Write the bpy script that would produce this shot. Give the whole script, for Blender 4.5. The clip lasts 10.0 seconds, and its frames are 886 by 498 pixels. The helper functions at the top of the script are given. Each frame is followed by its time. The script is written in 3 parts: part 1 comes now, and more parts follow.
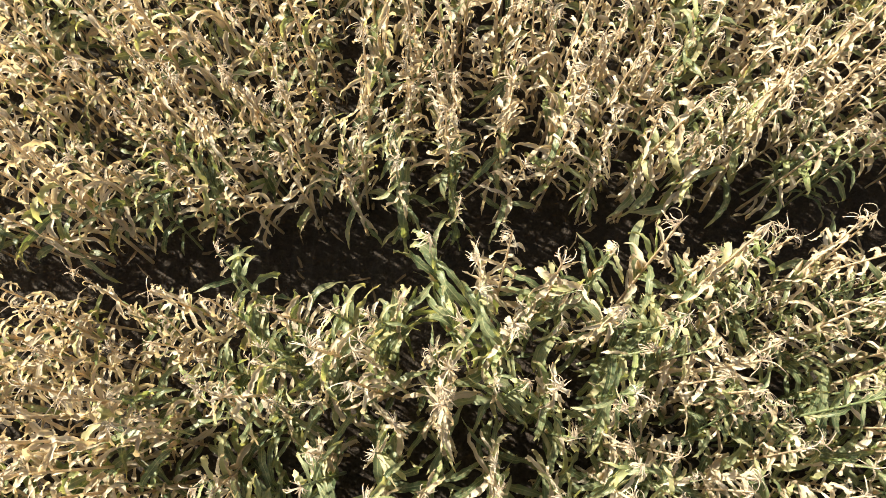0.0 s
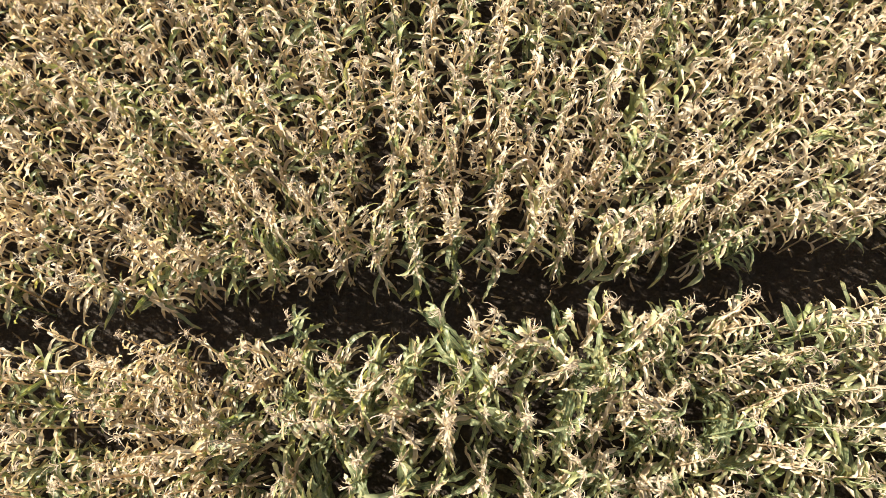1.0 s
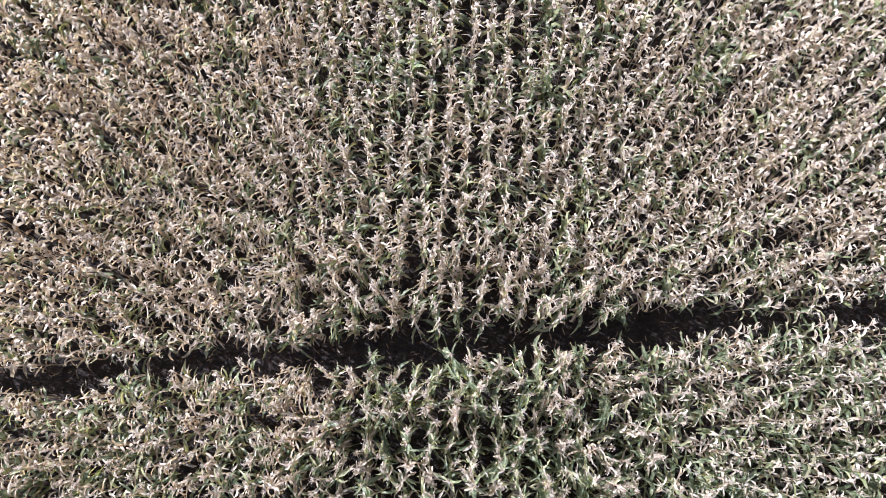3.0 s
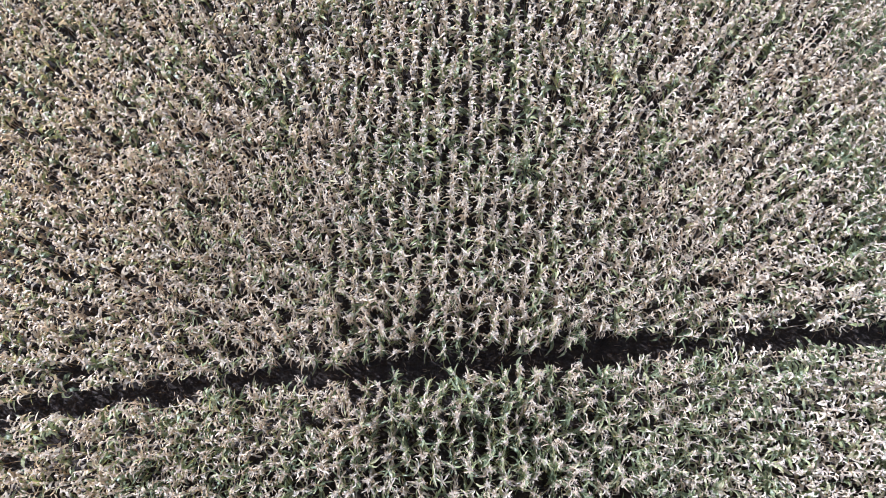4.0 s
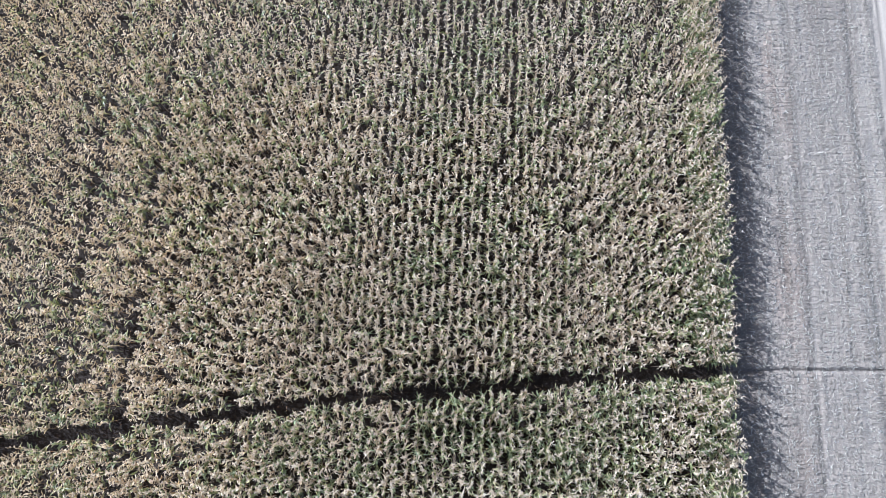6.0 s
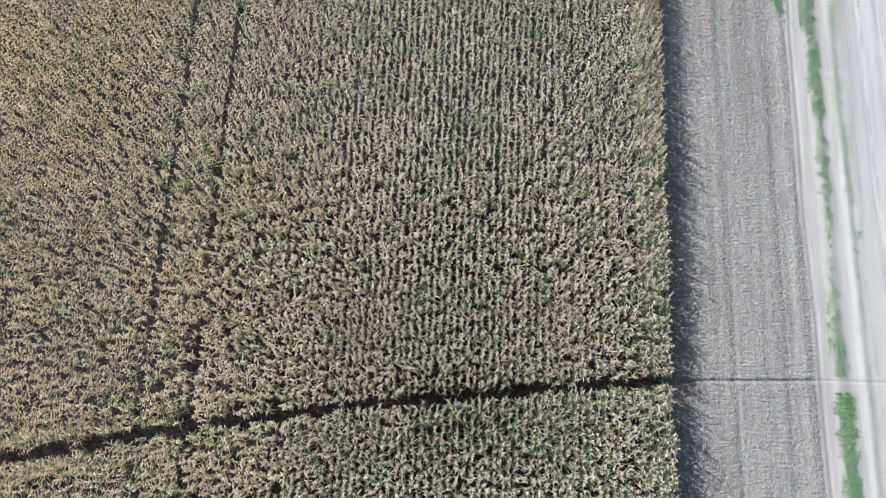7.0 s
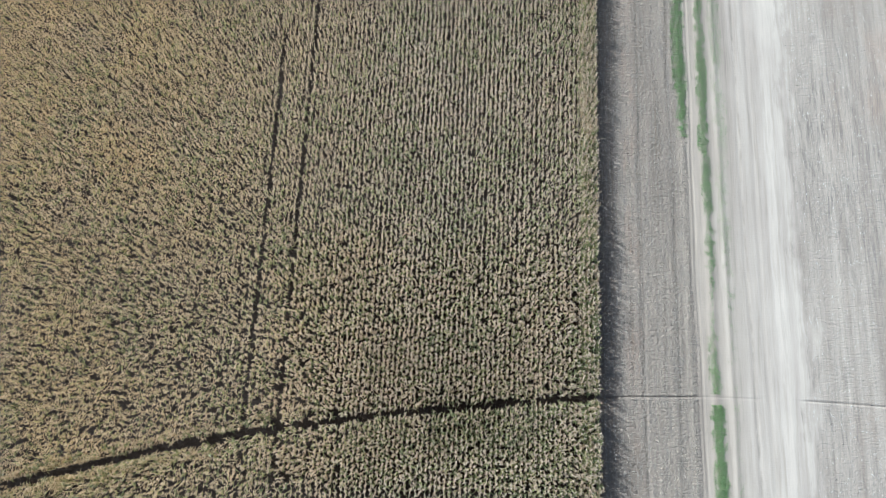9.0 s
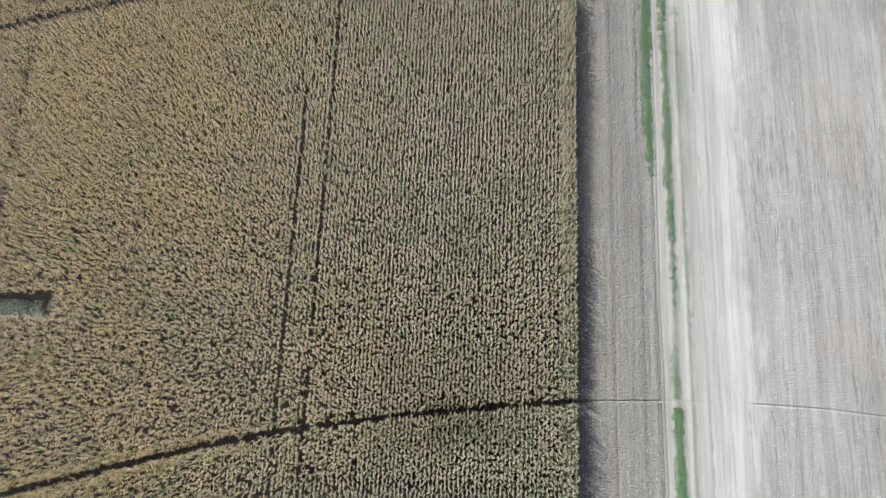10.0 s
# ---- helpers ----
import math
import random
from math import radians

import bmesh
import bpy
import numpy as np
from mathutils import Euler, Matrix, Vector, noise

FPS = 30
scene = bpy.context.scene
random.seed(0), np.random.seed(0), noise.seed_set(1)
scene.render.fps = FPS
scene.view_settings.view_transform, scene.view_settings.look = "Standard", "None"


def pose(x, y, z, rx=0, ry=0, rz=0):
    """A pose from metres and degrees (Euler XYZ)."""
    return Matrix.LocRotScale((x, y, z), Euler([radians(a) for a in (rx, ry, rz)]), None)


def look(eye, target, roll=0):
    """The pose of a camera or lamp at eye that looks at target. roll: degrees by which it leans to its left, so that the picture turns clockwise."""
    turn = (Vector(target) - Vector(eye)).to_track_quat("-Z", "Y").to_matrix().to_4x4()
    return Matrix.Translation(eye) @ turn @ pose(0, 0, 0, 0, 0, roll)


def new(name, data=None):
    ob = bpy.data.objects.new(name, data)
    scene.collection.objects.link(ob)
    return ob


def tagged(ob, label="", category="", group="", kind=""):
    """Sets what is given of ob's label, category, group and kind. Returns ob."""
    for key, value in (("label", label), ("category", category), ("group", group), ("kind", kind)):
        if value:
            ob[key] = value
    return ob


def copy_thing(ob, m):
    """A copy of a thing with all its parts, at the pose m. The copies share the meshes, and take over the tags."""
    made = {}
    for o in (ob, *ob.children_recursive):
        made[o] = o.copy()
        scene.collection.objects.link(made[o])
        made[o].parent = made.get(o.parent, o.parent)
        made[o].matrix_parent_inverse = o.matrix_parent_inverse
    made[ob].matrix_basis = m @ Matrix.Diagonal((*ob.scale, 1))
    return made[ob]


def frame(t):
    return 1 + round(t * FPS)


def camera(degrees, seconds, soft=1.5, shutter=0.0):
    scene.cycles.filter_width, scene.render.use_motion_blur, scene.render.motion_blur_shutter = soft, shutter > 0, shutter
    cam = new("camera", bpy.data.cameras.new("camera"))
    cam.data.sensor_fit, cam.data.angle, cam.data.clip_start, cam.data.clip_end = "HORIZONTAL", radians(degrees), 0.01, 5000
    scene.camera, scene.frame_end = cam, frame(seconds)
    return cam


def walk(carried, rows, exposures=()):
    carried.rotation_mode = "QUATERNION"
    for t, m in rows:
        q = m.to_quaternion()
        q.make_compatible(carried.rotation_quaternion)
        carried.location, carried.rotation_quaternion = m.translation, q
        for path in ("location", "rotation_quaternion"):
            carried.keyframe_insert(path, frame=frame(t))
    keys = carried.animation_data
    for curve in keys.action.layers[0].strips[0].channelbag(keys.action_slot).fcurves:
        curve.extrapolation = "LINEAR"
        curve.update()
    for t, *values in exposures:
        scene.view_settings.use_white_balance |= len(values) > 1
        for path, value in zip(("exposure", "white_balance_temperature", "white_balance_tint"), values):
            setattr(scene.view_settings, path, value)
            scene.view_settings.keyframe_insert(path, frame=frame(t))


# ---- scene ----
cam = camera(64.0, 10.0, soft=0.66)
PATH = [
    (0.0, 0.001, 0.001, 8.544, 14.63, 0.58, 2.57),
    (0.5, -0.050, 0.116, 9.803, 14.48, 0.48, 2.77),
    (1.0, -0.068, 0.214, 11.176, 14.34, 0.38, 2.92),
    (1.5, -0.092, 0.220, 12.740, 14.18, 0.32, 2.97),
    (2.0, -0.143, 0.126, 14.587, 14.02, 0.32, 2.98),
    (2.5, -0.183, 0.049, 16.717, 13.98, 0.30, 2.95),
    (2.7, -0.207, 0.019, 17.624, 13.98, 0.30, 2.93),
    (3.8, -0.348, -0.082, 23.683, 14.13, 0.37, 2.77),
    (4.0, -0.356, -0.090, 25.025, 14.15, 0.37, 2.73),
    (4.5, -0.360, -0.092, 28.640, 14.18, 0.37, 2.65),
    (5.0, -0.381, -0.083, 32.704, 14.19, 0.37, 2.63),
    (5.5, -0.437, -0.096, 37.199, 14.17, 0.37, 2.63),
    (5.7, -0.464, -0.098, 39.132, 14.17, 0.37, 2.62),
    (6.8, -0.425, -0.222, 51.096, 14.14, 0.27, 2.45),
    (7.0, -0.382, -0.204, 53.463, 14.17, 0.26, 2.43),
    (7.5, -0.388, -0.237, 59.513, 14.22, 0.26, 2.41),
    (8.0, -0.378, -0.298, 65.809, 14.29, 0.32, 2.42),
    (8.5, -0.405, -0.350, 72.475, 14.35, 0.40, 2.47),
    (9.0, -0.416, -0.440, 79.524, 14.41, 0.47, 2.47),
    (9.5, -0.359, -0.575, 86.693, 14.48, 0.51, 2.43),
    (10.0, -0.269, -0.785, 93.409, 14.56, 0.55, 2.36),
]

EXPOSURES = [
    (0.0, 1.8, 6850, -3), (1.2, 1.78, 6750, 3), (2.1, 1.62, 5180, 16), (2.7, 1.6, 5100, 15), (3.5, 1.54, 4880, 13),
    (5.0, 1.47, 4790, 10), (6.0, 1.36, 4840, 7), (7.5, 1.15, 5090, 1), (10.0, 1.01, 5260, 0),
]
walk(cam, [(t, pose(x, y, z, rx, ry, rz)) for t, x, y, z, rx, ry, rz in PATH], EXPOSURES)

# ---- sun and sky ----
SUN_ELEVATION, SUN_FROM = 30.5, 151.0   # degrees; where the sun stands, counted from +x towards +y
world = bpy.data.worlds.new("sky")
scene.world = world
world.use_nodes = True
wt = world.node_tree
sky = wt.nodes.new("ShaderNodeTexSky")
sky.sky_type = "NISHITA"
sky.sun_disc = False
sky.sun_elevation = radians(SUN_ELEVATION)
sky.sun_rotation = radians(90 - SUN_FROM)
sky.dust_density, sky.ozone_density = 4.0, 0.3
wt.links.new(sky.outputs["Color"], wt.nodes["Background"].inputs["Color"])
wt.nodes["Background"].inputs["Strength"].default_value = 0.056
sun_data = bpy.data.lights.new("sun", "SUN")
sun_data.energy, sun_data.angle, sun_data.color = 4.4, radians(0.55), (1.0, 0.93, 0.84)
sun = new("sun", sun_data)
_c = math.cos(radians(SUN_ELEVATION))
sun.matrix_world = look((60 * _c * math.cos(radians(SUN_FROM)), 60 * _c * math.sin(radians(SUN_FROM)), 60 * math.sin(radians(SUN_ELEVATION))), (0, 0, 0))


# ---- materials ----
class Nodes:
    """Short hand for a material's node tree."""

    def __init__(self, name):
        self.mat = bpy.data.materials.new(name)
        self.mat.use_nodes = True
        self.tree = self.mat.node_tree
        self.shader = self.tree.nodes["Principled BSDF"]
        self.out = self.tree.nodes["Material Output"]

    def node(self, kind, links=None, **props):
        n = self.tree.nodes.new(kind)
        for key, value in props.items():
            setattr(n, key, value)
        for key, value in (links or {}).items():
            self.put(n.inputs[key], value)
        return n

    def put(self, socket, value):
        if isinstance(value, bpy.types.NodeSocket):
            self.tree.links.new(value, socket)
        else:
            socket.default_value = value

    def math(self, op, a, b=0.0, clamp=False):
        return self.node("ShaderNodeMath", {0: a, 1: b}, operation=op, use_clamp=clamp).outputs[0]

    def noise(self, vector, scale, detail=3.0, rough=0.55):
        return self.node("ShaderNodeTexNoise", {"Vector": vector, "Scale": scale, "Detail": detail, "Roughness": rough}).outputs[0]

    def scaled(self, vector, s):
        return self.node("ShaderNodeVectorMath", {0: vector, 1: s}, operation="MULTIPLY").outputs[0]

    def mix(self, fac, a, b, blend="MIX"):
        n = self.node("ShaderNodeMix", data_type="RGBA", blend_type=blend, clamp_result=False)
        self.put(n.inputs[0], fac)
        self.put(n.inputs[6], a)
        self.put(n.inputs[7], b)
        return n.outputs[2]

    def ramp(self, fac, stops, interpolation="LINEAR"):
        n = self.node("ShaderNodeValToRGB", {"Fac": fac})
        n.color_ramp.interpolation = interpolation
        els = n.color_ramp.elements
        while len(els) < len(stops):
            els.new(0.5)
        for el, (p, col) in zip(els, stops):
            el.position = p
            el.color = col if len(col) == 4 else (*col, 1.0)
        return n.outputs[0]

    def range(self, value, a, b, c=0.0, d=1.0):
        return self.node("ShaderNodeMapRange", {0: value, 1: a, 2: b, 3: c, 4: d}).outputs[0]

    def position(self):
        return self.node("ShaderNodeNewGeometry").outputs["Position"]


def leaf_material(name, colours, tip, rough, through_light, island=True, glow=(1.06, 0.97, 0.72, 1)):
    """A maize blade: colour by plant and by leaf, a pale midrib, a drier tip and edge, and light that shines through."""
    k = Nodes(name)
    pos = k.position()
    uv = k.node("ShaderNodeUVMap", uv_map="blade").outputs["UV"]
    sep = k.node("ShaderNodeSeparateXYZ", {0: uv})
    across, along = sep.outputs[0], sep.outputs[1]
    rnd = k.node("ShaderNodeNewGeometry").outputs["Random Per Island"] if island else k.node("ShaderNodeObjectInfo").outputs["Random"]
    patch = k.noise(pos, 0.16, 2.0)
    pick = k.math("ADD", k.math("MULTIPLY", rnd, 0.72), k.range(patch, 0.3, 0.7, 0.04, 0.24), clamp=True)
    n = len(colours) - 1
    base = k.ramp(pick, [(i / n, c) for i, c in enumerate(colours)])
    # a more golden tint towards -x, varied by the patch noise
    golden = k.math("MULTIPLY", k.range(k.node("ShaderNodeSeparateXYZ", {0: pos}).outputs[0], -4.0, -40.0), k.range(patch, 0.25, 0.6, 0.5, 1.0))
    base = k.mix(golden, base, k.mix(1.0, base, (1.13, 0.985, 0.66, 1), "MULTIPLY"))
    mottled = k.noise(pos, 23.0, 3.0, 0.65)
    base = k.mix(k.range(mottled, 0.45, 0.7, 0.0, 0.55), base, tip)
    tip_fac = k.range(k.math("ADD", along, k.math("MULTIPLY", k.math("SUBTRACT", mottled, 0.5), 0.9)), 0.55, 0.95)
    base = k.mix(k.math("MULTIPLY", tip_fac, 0.8), base, tip)
    rib = k.math("LESS_THAN", k.math("ABSOLUTE", k.math("SUBTRACT", across, 0.5)), 0.055)
    base = k.mix(k.math("MULTIPLY", rib, 0.5), base, (0.42, 0.42, 0.24, 1))
    veins = k.node("ShaderNodeTexWave", {"Vector": k.node("ShaderNodeCombineXYZ", {0: across}).outputs[0], "Scale": 5.0, "Distortion": 0.6}).outputs[1]
    bump = k.node("ShaderNodeBump", {"Height": k.math("ADD", k.math("MULTIPLY", veins, 0.25), mottled), "Strength": 0.35, "Distance": 0.004})
    k.put(k.shader.inputs["Base Color"], base)
    k.put(k.shader.inputs["Roughness"], rough)
    k.put(k.shader.inputs["Specular IOR Level"], 0.42)
    k.put(k.shader.inputs["Normal"], bump.outputs[0])
    thin = k.node("ShaderNodeBsdfTranslucent", {"Color": k.mix(1.0, base, glow, "MULTIPLY")})
    both = k.node("ShaderNodeMixShader", {0: through_light, 1: k.shader.outputs[0], 2: thin.outputs[0]})
    k.put(k.out.inputs[0], both.outputs[0])
    return k.mat


GREEN = ((0.06, 0.086, 0.042), (0.115, 0.146, 0.072), (0.185, 0.212, 0.116), (0.275, 0.292, 0.17))
TURNING = ((0.17, 0.225, 0.08), (0.28, 0.32, 0.13), (0.44, 0.41, 0.225), (0.54, 0.48, 0.31))
DRY = ((0.46, 0.335, 0.215), (0.56, 0.446, 0.326), (0.615, 0.517, 0.41), (0.635, 0.553, 0.465))
TASSEL = ((0.44, 0.32, 0.245), (0.545, 0.43, 0.35), (0.60, 0.505, 0.43))
TIP_DRY, TIP_GREEN, TIP_TURN = (0.63, 0.51, 0.37, 1), (0.34, 0.30, 0.17, 1), (0.55, 0.45, 0.28, 1)


def leaf_set(suffix, island):
    return [
        leaf_material("green_leaf" + suffix, GREEN, TIP_GREEN, 0.36, 0.42, island, (1.35, 1.3, 0.6, 1)),
        leaf_material("turning_leaf" + suffix, TURNING, TIP_TURN, 0.45, 0.45, island, (1.1, 1.1, 0.6, 1)),
        leaf_material("dry_leaf" + suffix, DRY, TIP_DRY, 0.6, 0.41, island),
        leaf_material("tassel" + suffix, TASSEL, TIP_DRY, 0.75, 0.3, island),
        leaf_material("stalk" + suffix, GREEN, TIP_GREEN, 0.5, 0.0, island),
    ]


CROP_MATERIALS = leaf_set("", True)
PART_MATERIALS = leaf_set("_part", False)


def earth_material():
    """Soil by strips along the field's edge: brown under the crop with shade painted in, tilled grey, wheel track, pale
    chalky lane, fallow land.
    """
    k = Nodes("earth")
    pos = k.position()
    sep = k.node("ShaderNodeSeparateXYZ", {0: pos})
    x = sep.outputs[0]
    wob = k.noise(k.scaled(pos, (0.35, 0.07, 0.0)), 1.0, 3.0)
    fine = k.noise(k.scaled(pos, (1.0, 0.12, 1.0)), 1.6, 5.0, 0.65)
    shift = k.math("ADD", k.math("MULTIPLY", k.math("SUBTRACT", wob, 0.5), 4.4), k.math("MULTIPLY", k.math("SUBTRACT", fine, 0.5), 2.6))
    far = k.range(x, 24.0, 36.0)
    blotch = k.math("MULTIPLY", k.math("SUBTRACT", k.noise(k.scaled(pos, (0.5, 0.22, 0.0)), 1.0, 4.0, 0.65), 0.5), k.range(x, 33.0, 38.0, 0.0, 7.0))
    xs = k.math("ADD", k.math("ADD", x, blotch), k.math("MULTIPLY", shift, k.range(far, 0.0, 1.0, 0.2, 1.0)))
    u = k.range(xs, 10.0, 60.0)

    def at(v):
        return (v - 10.0) / 50.0

    # First stops: brown crop soil, painted darker still for shade among plants and on the path.
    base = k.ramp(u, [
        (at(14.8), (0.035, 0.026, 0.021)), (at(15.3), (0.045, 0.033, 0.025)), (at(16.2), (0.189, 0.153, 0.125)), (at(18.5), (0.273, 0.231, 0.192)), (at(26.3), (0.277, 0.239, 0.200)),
        (at(27.3), (0.306, 0.266, 0.225)), (at(29.6), (0.306, 0.266, 0.225)), (at(31.2), (0.367, 0.326, 0.280)), (at(33.0), (0.398, 0.354, 0.309)),
        (at(34.6), (0.413, 0.369, 0.322)), (at(36.0), (0.438, 0.393, 0.345)), (at(38.2), (0.438, 0.393, 0.345)), (at(40.2), (0.349, 0.310, 0.268)),
        (at(60.0), (0.317, 0.279, 0.239)),
    ])
    bent = k.node("ShaderNodeCombineXYZ", {0: k.math("ADD", x, k.math("MULTIPLY", shift, 0.16)), 1: sep.outputs[1]}).outputs[0]
    # a redder band in the tilled strip, and reddish patches on the fallow land
    red = k.math("MULTIPLY", k.range(xs, 18.6, 19.4), k.range(xs, 21.1, 20.4))
    red = k.math("MULTIPLY", red, k.range(k.noise(k.scaled(pos, (0.5, 0.16, 0.0)), 1.0, 3.0), 0.42, 0.62))
    far_red = k.math("MULTIPLY", k.range(x, 42.0, 50.0), k.range(k.noise(k.scaled(pos, (0.13, 0.06, 0.0)), 1.0, 4.0, 0.6), 0.5, 0.64))
    base = k.mix(k.math("MULTIPLY", k.math("ADD", red, far_red), 0.45), base, k.mix(1.0, base, (1.05, 0.9, 0.83, 1), "MULTIPLY"))
    streak = k.noise(k.scaled(bent, (1.9, 0.07, 0.0)), 1.0, 5.0, 0.65)
    open_land = k.range(x, 15.6, 17.0)
    base = k.mix(open_land, base, k.ramp(streak, [(0.28, (0.78, 0.77, 0.76)), (0.5, (1, 1, 1)), (0.72, (1.09, 1.09, 1.09))]), "MULTIPLY")
    swath = k.noise(k.scaled(bent, (0.62, 0.012, 0.0)), 1.0, 2.0, 0.5)
    base = k.mix(open_land, base, k.ramp(swath, [(0.35, (0.87, 0.86, 0.86)), (0.5, (1, 1, 1)), (0.64, (1.1, 1.1, 1.1))]), "MULTIPLY")
    # darker lines coloured along the two shallow ruts of the tilled strip
    for rut in (20.95, 24.8):
        from_rut = k.math("ABSOLUTE", k.math("SUBTRACT", k.math("ADD", x, k.math("MULTIPLY", k.math("SUBTRACT", wob, 0.5), 0.5)), rut))
        base = k.mix(k.math("MULTIPLY", k.range(from_rut, 0.22, 0.06), k.range(streak, 0.35, 0.55, 1.0, 0.5)), base, (0.13, 0.113, 0.10, 1))
    # a faint worn line on the chalky lane, broken in places
    from_rut = k.math("ABSOLUTE", k.math("SUBTRACT", k.math("ADD", x, k.math("MULTIPLY", k.math("SUBTRACT", wob, 0.5), 0.7)), 33.0))
    base = k.mix(k.math("MULTIPLY", k.range(from_rut, 0.2, 0.05), k.range(k.noise(k.scaled(pos, (0.8, 0.3, 0.0)), 1.0, 4.0, 0.7), 0.42, 0.62, 0.0, 0.55)), base, (0.20, 0.175, 0.15, 1))
    # short dark scrapes that run slightly aslant over the fallow land
    slant = k.node("ShaderNodeCombineXYZ", {0: k.math("ADD", x, k.math("MULTIPLY", sep.outputs[1], 0.07)), 1: sep.outputs[1]}).outputs[0]
    scrape = k.noise(k.scaled(slant, (1.5, 0.13, 0.0)), 1.0, 5.0, 0.72)
    base = k.mix(k.math("MULTIPLY", k.range(scrape, 0.6, 0.7, 0.0, 0.6), k.range(xs, 37.0, 39.0)), base, (0.2, 0.182, 0.165, 1))
    scuff = k.noise(k.scaled(bent, (2.6, 0.2, 0.0)), 1.0, 6.0, 0.78)
    patchwork = k.noise(k.scaled(pos, (0.22, 0.045, 0.0)), 1.0, 3.0)
    scuffed = k.math("MULTIPLY", k.range(scuff, 0.48, 0.64), k.math("ADD", k.math("MULTIPLY", k.range(xs, 38.0, 41.0, 0.15, 1.0), k.range(patchwork, 0.4, 0.6, 0.25, 1.0)), k.math("MULTIPLY", open_land, k.range(xs, 26.0, 28.0, 0.6, 0.0))))
    base = k.mix(scuffed, base, (0.19, 0.172, 0.155, 1))
    patch = k.noise(k.scaled(pos, (0.12, 0.05, 0.0)), 1.0, 3.0)
    base = k.mix(1.0, base, k.ramp(patch, [(0.3, (0.88, 0.86, 0.86)), (0.7, (1.09, 1.08, 1.08))]), "MULTIPLY")
    grit = k.noise(pos, 9.0, 6.0, 0.7)
    base = k.mix(k.math("ADD", k.range(xs, 26.5, 28.0, 1.0, 0.4), k.range(xs, 38.5, 40.5, 0.0, 0.6)), base, k.ramp(grit, [(0.25, (0.72, 0.70, 0.69)), (0.5, (1, 1, 1)), (0.8, (1.2, 1.2, 1.2))]), "MULTIPLY")
    lumps = k.noise(k.scaled(pos, (1.0, 0.7, 1.0)), 2.6, 4.0, 0.7)
    comb = k.noise(k.scaled(pos, (0.9, 4.6, 0.0)), 1.0, 3.0, 0.6)
    furrow = k.noise(k.scaled(bent, (1.15, 0.02, 0.0)), 1.0, 2.0)
    crumbs = k.node("ShaderNodeTexVoronoi", {"Vector": k.scaled(pos, (1.0, 0.8, 1.0)), "Scale": 4.5})
    rough_land = k.math("MULTIPLY", k.range(xs, 26.3, 27.2, 1.0, 0.02), k.range(furrow, 0.4, 0.6, 0.45, 1.0))
    rough_land = k.math("ADD", rough_land, k.range(xs, 38.5, 41.0, 0.0, 0.3))
    height = k.math("ADD", k.math("ADD", k.math("MULTIPLY", grit, 0.5), k.math("MULTIPLY", lumps, 1.2)), k.math("MULTIPLY", k.math("SUBTRACT", 1.0, crumbs.outputs["Distance"]), 0.25))
    height = k.math("SUBTRACT", k.math("ADD", height, k.math("MULTIPLY", comb, 1.3)), 1.65)
    bump = k.node("ShaderNodeBump", {"Height": k.math("MULTIPLY", height, k.math("ADD", rough_land, 0.03)), "Strength": 1.0, "Distance": 0.17})
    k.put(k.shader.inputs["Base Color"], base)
    k.put(k.shader.inputs["Roughness"], 0.95)
    k.put(k.shader.inputs["Specular IOR Level"], 0.2)
    k.put(k.shader.inputs["Normal"], bump.outputs[0])
    return k.mat


def island_material(name, colours, rough, scale):
    k = Nodes(name)
    rnd = k.node("ShaderNodeNewGeometry").outputs["Random Per Island"]
    n = len(colours) - 1
    base = k.ramp(rnd, [(i / n, c) for i, c in enumerate(colours)])
    grain = k.noise(k.position(), scale, 4.0)
    base = k.mix(1.0, base, k.ramp(grain, [(0.3, (0.75, 0.75, 0.75)), (0.7, (1.15, 1.15, 1.15))]), "MULTIPLY")
    k.put(k.shader.inputs["Base Color"], base)
    k.put(k.shader.inputs["Roughness"], rough)
    k.put(k.shader.inputs["Specular IOR Level"], 0.25)
    return k.mat


EARTH = earth_material()
CLOD = island_material("clod", ((0.17, 0.15, 0.135), (0.24, 0.215, 0.195), (0.30, 0.272, 0.248)), 0.95, 30.0)
STRAW = island_material("straw", ((0.19, 0.16, 0.125), (0.32, 0.28, 0.23), (0.50, 0.45, 0.385)), 0.8, 40.0)
STRAW_PALE = island_material("pale_straw", ((0.42, 0.39, 0.34), (0.58, 0.55, 0.50), (0.70, 0.68, 0.64)), 0.8, 40.0)
LITTER = island_material("litter", ((0.12, 0.08, 0.05), (0.22, 0.15, 0.09), (0.36, 0.27, 0.17)), 0.8, 40.0)
GRASS = island_material("grass", ((0.066, 0.15, 0.042), (0.11, 0.218, 0.07), (0.165, 0.272, 0.1), (0.27, 0.295, 0.165)), 0.55, 3.0)
PALE_WEEDS = island_material("pale_weeds", ((0.19, 0.21, 0.15), (0.30, 0.315, 0.24), (0.42, 0.42, 0.34)), 0.7, 3.0)

rng = np.random.default_rng(11)


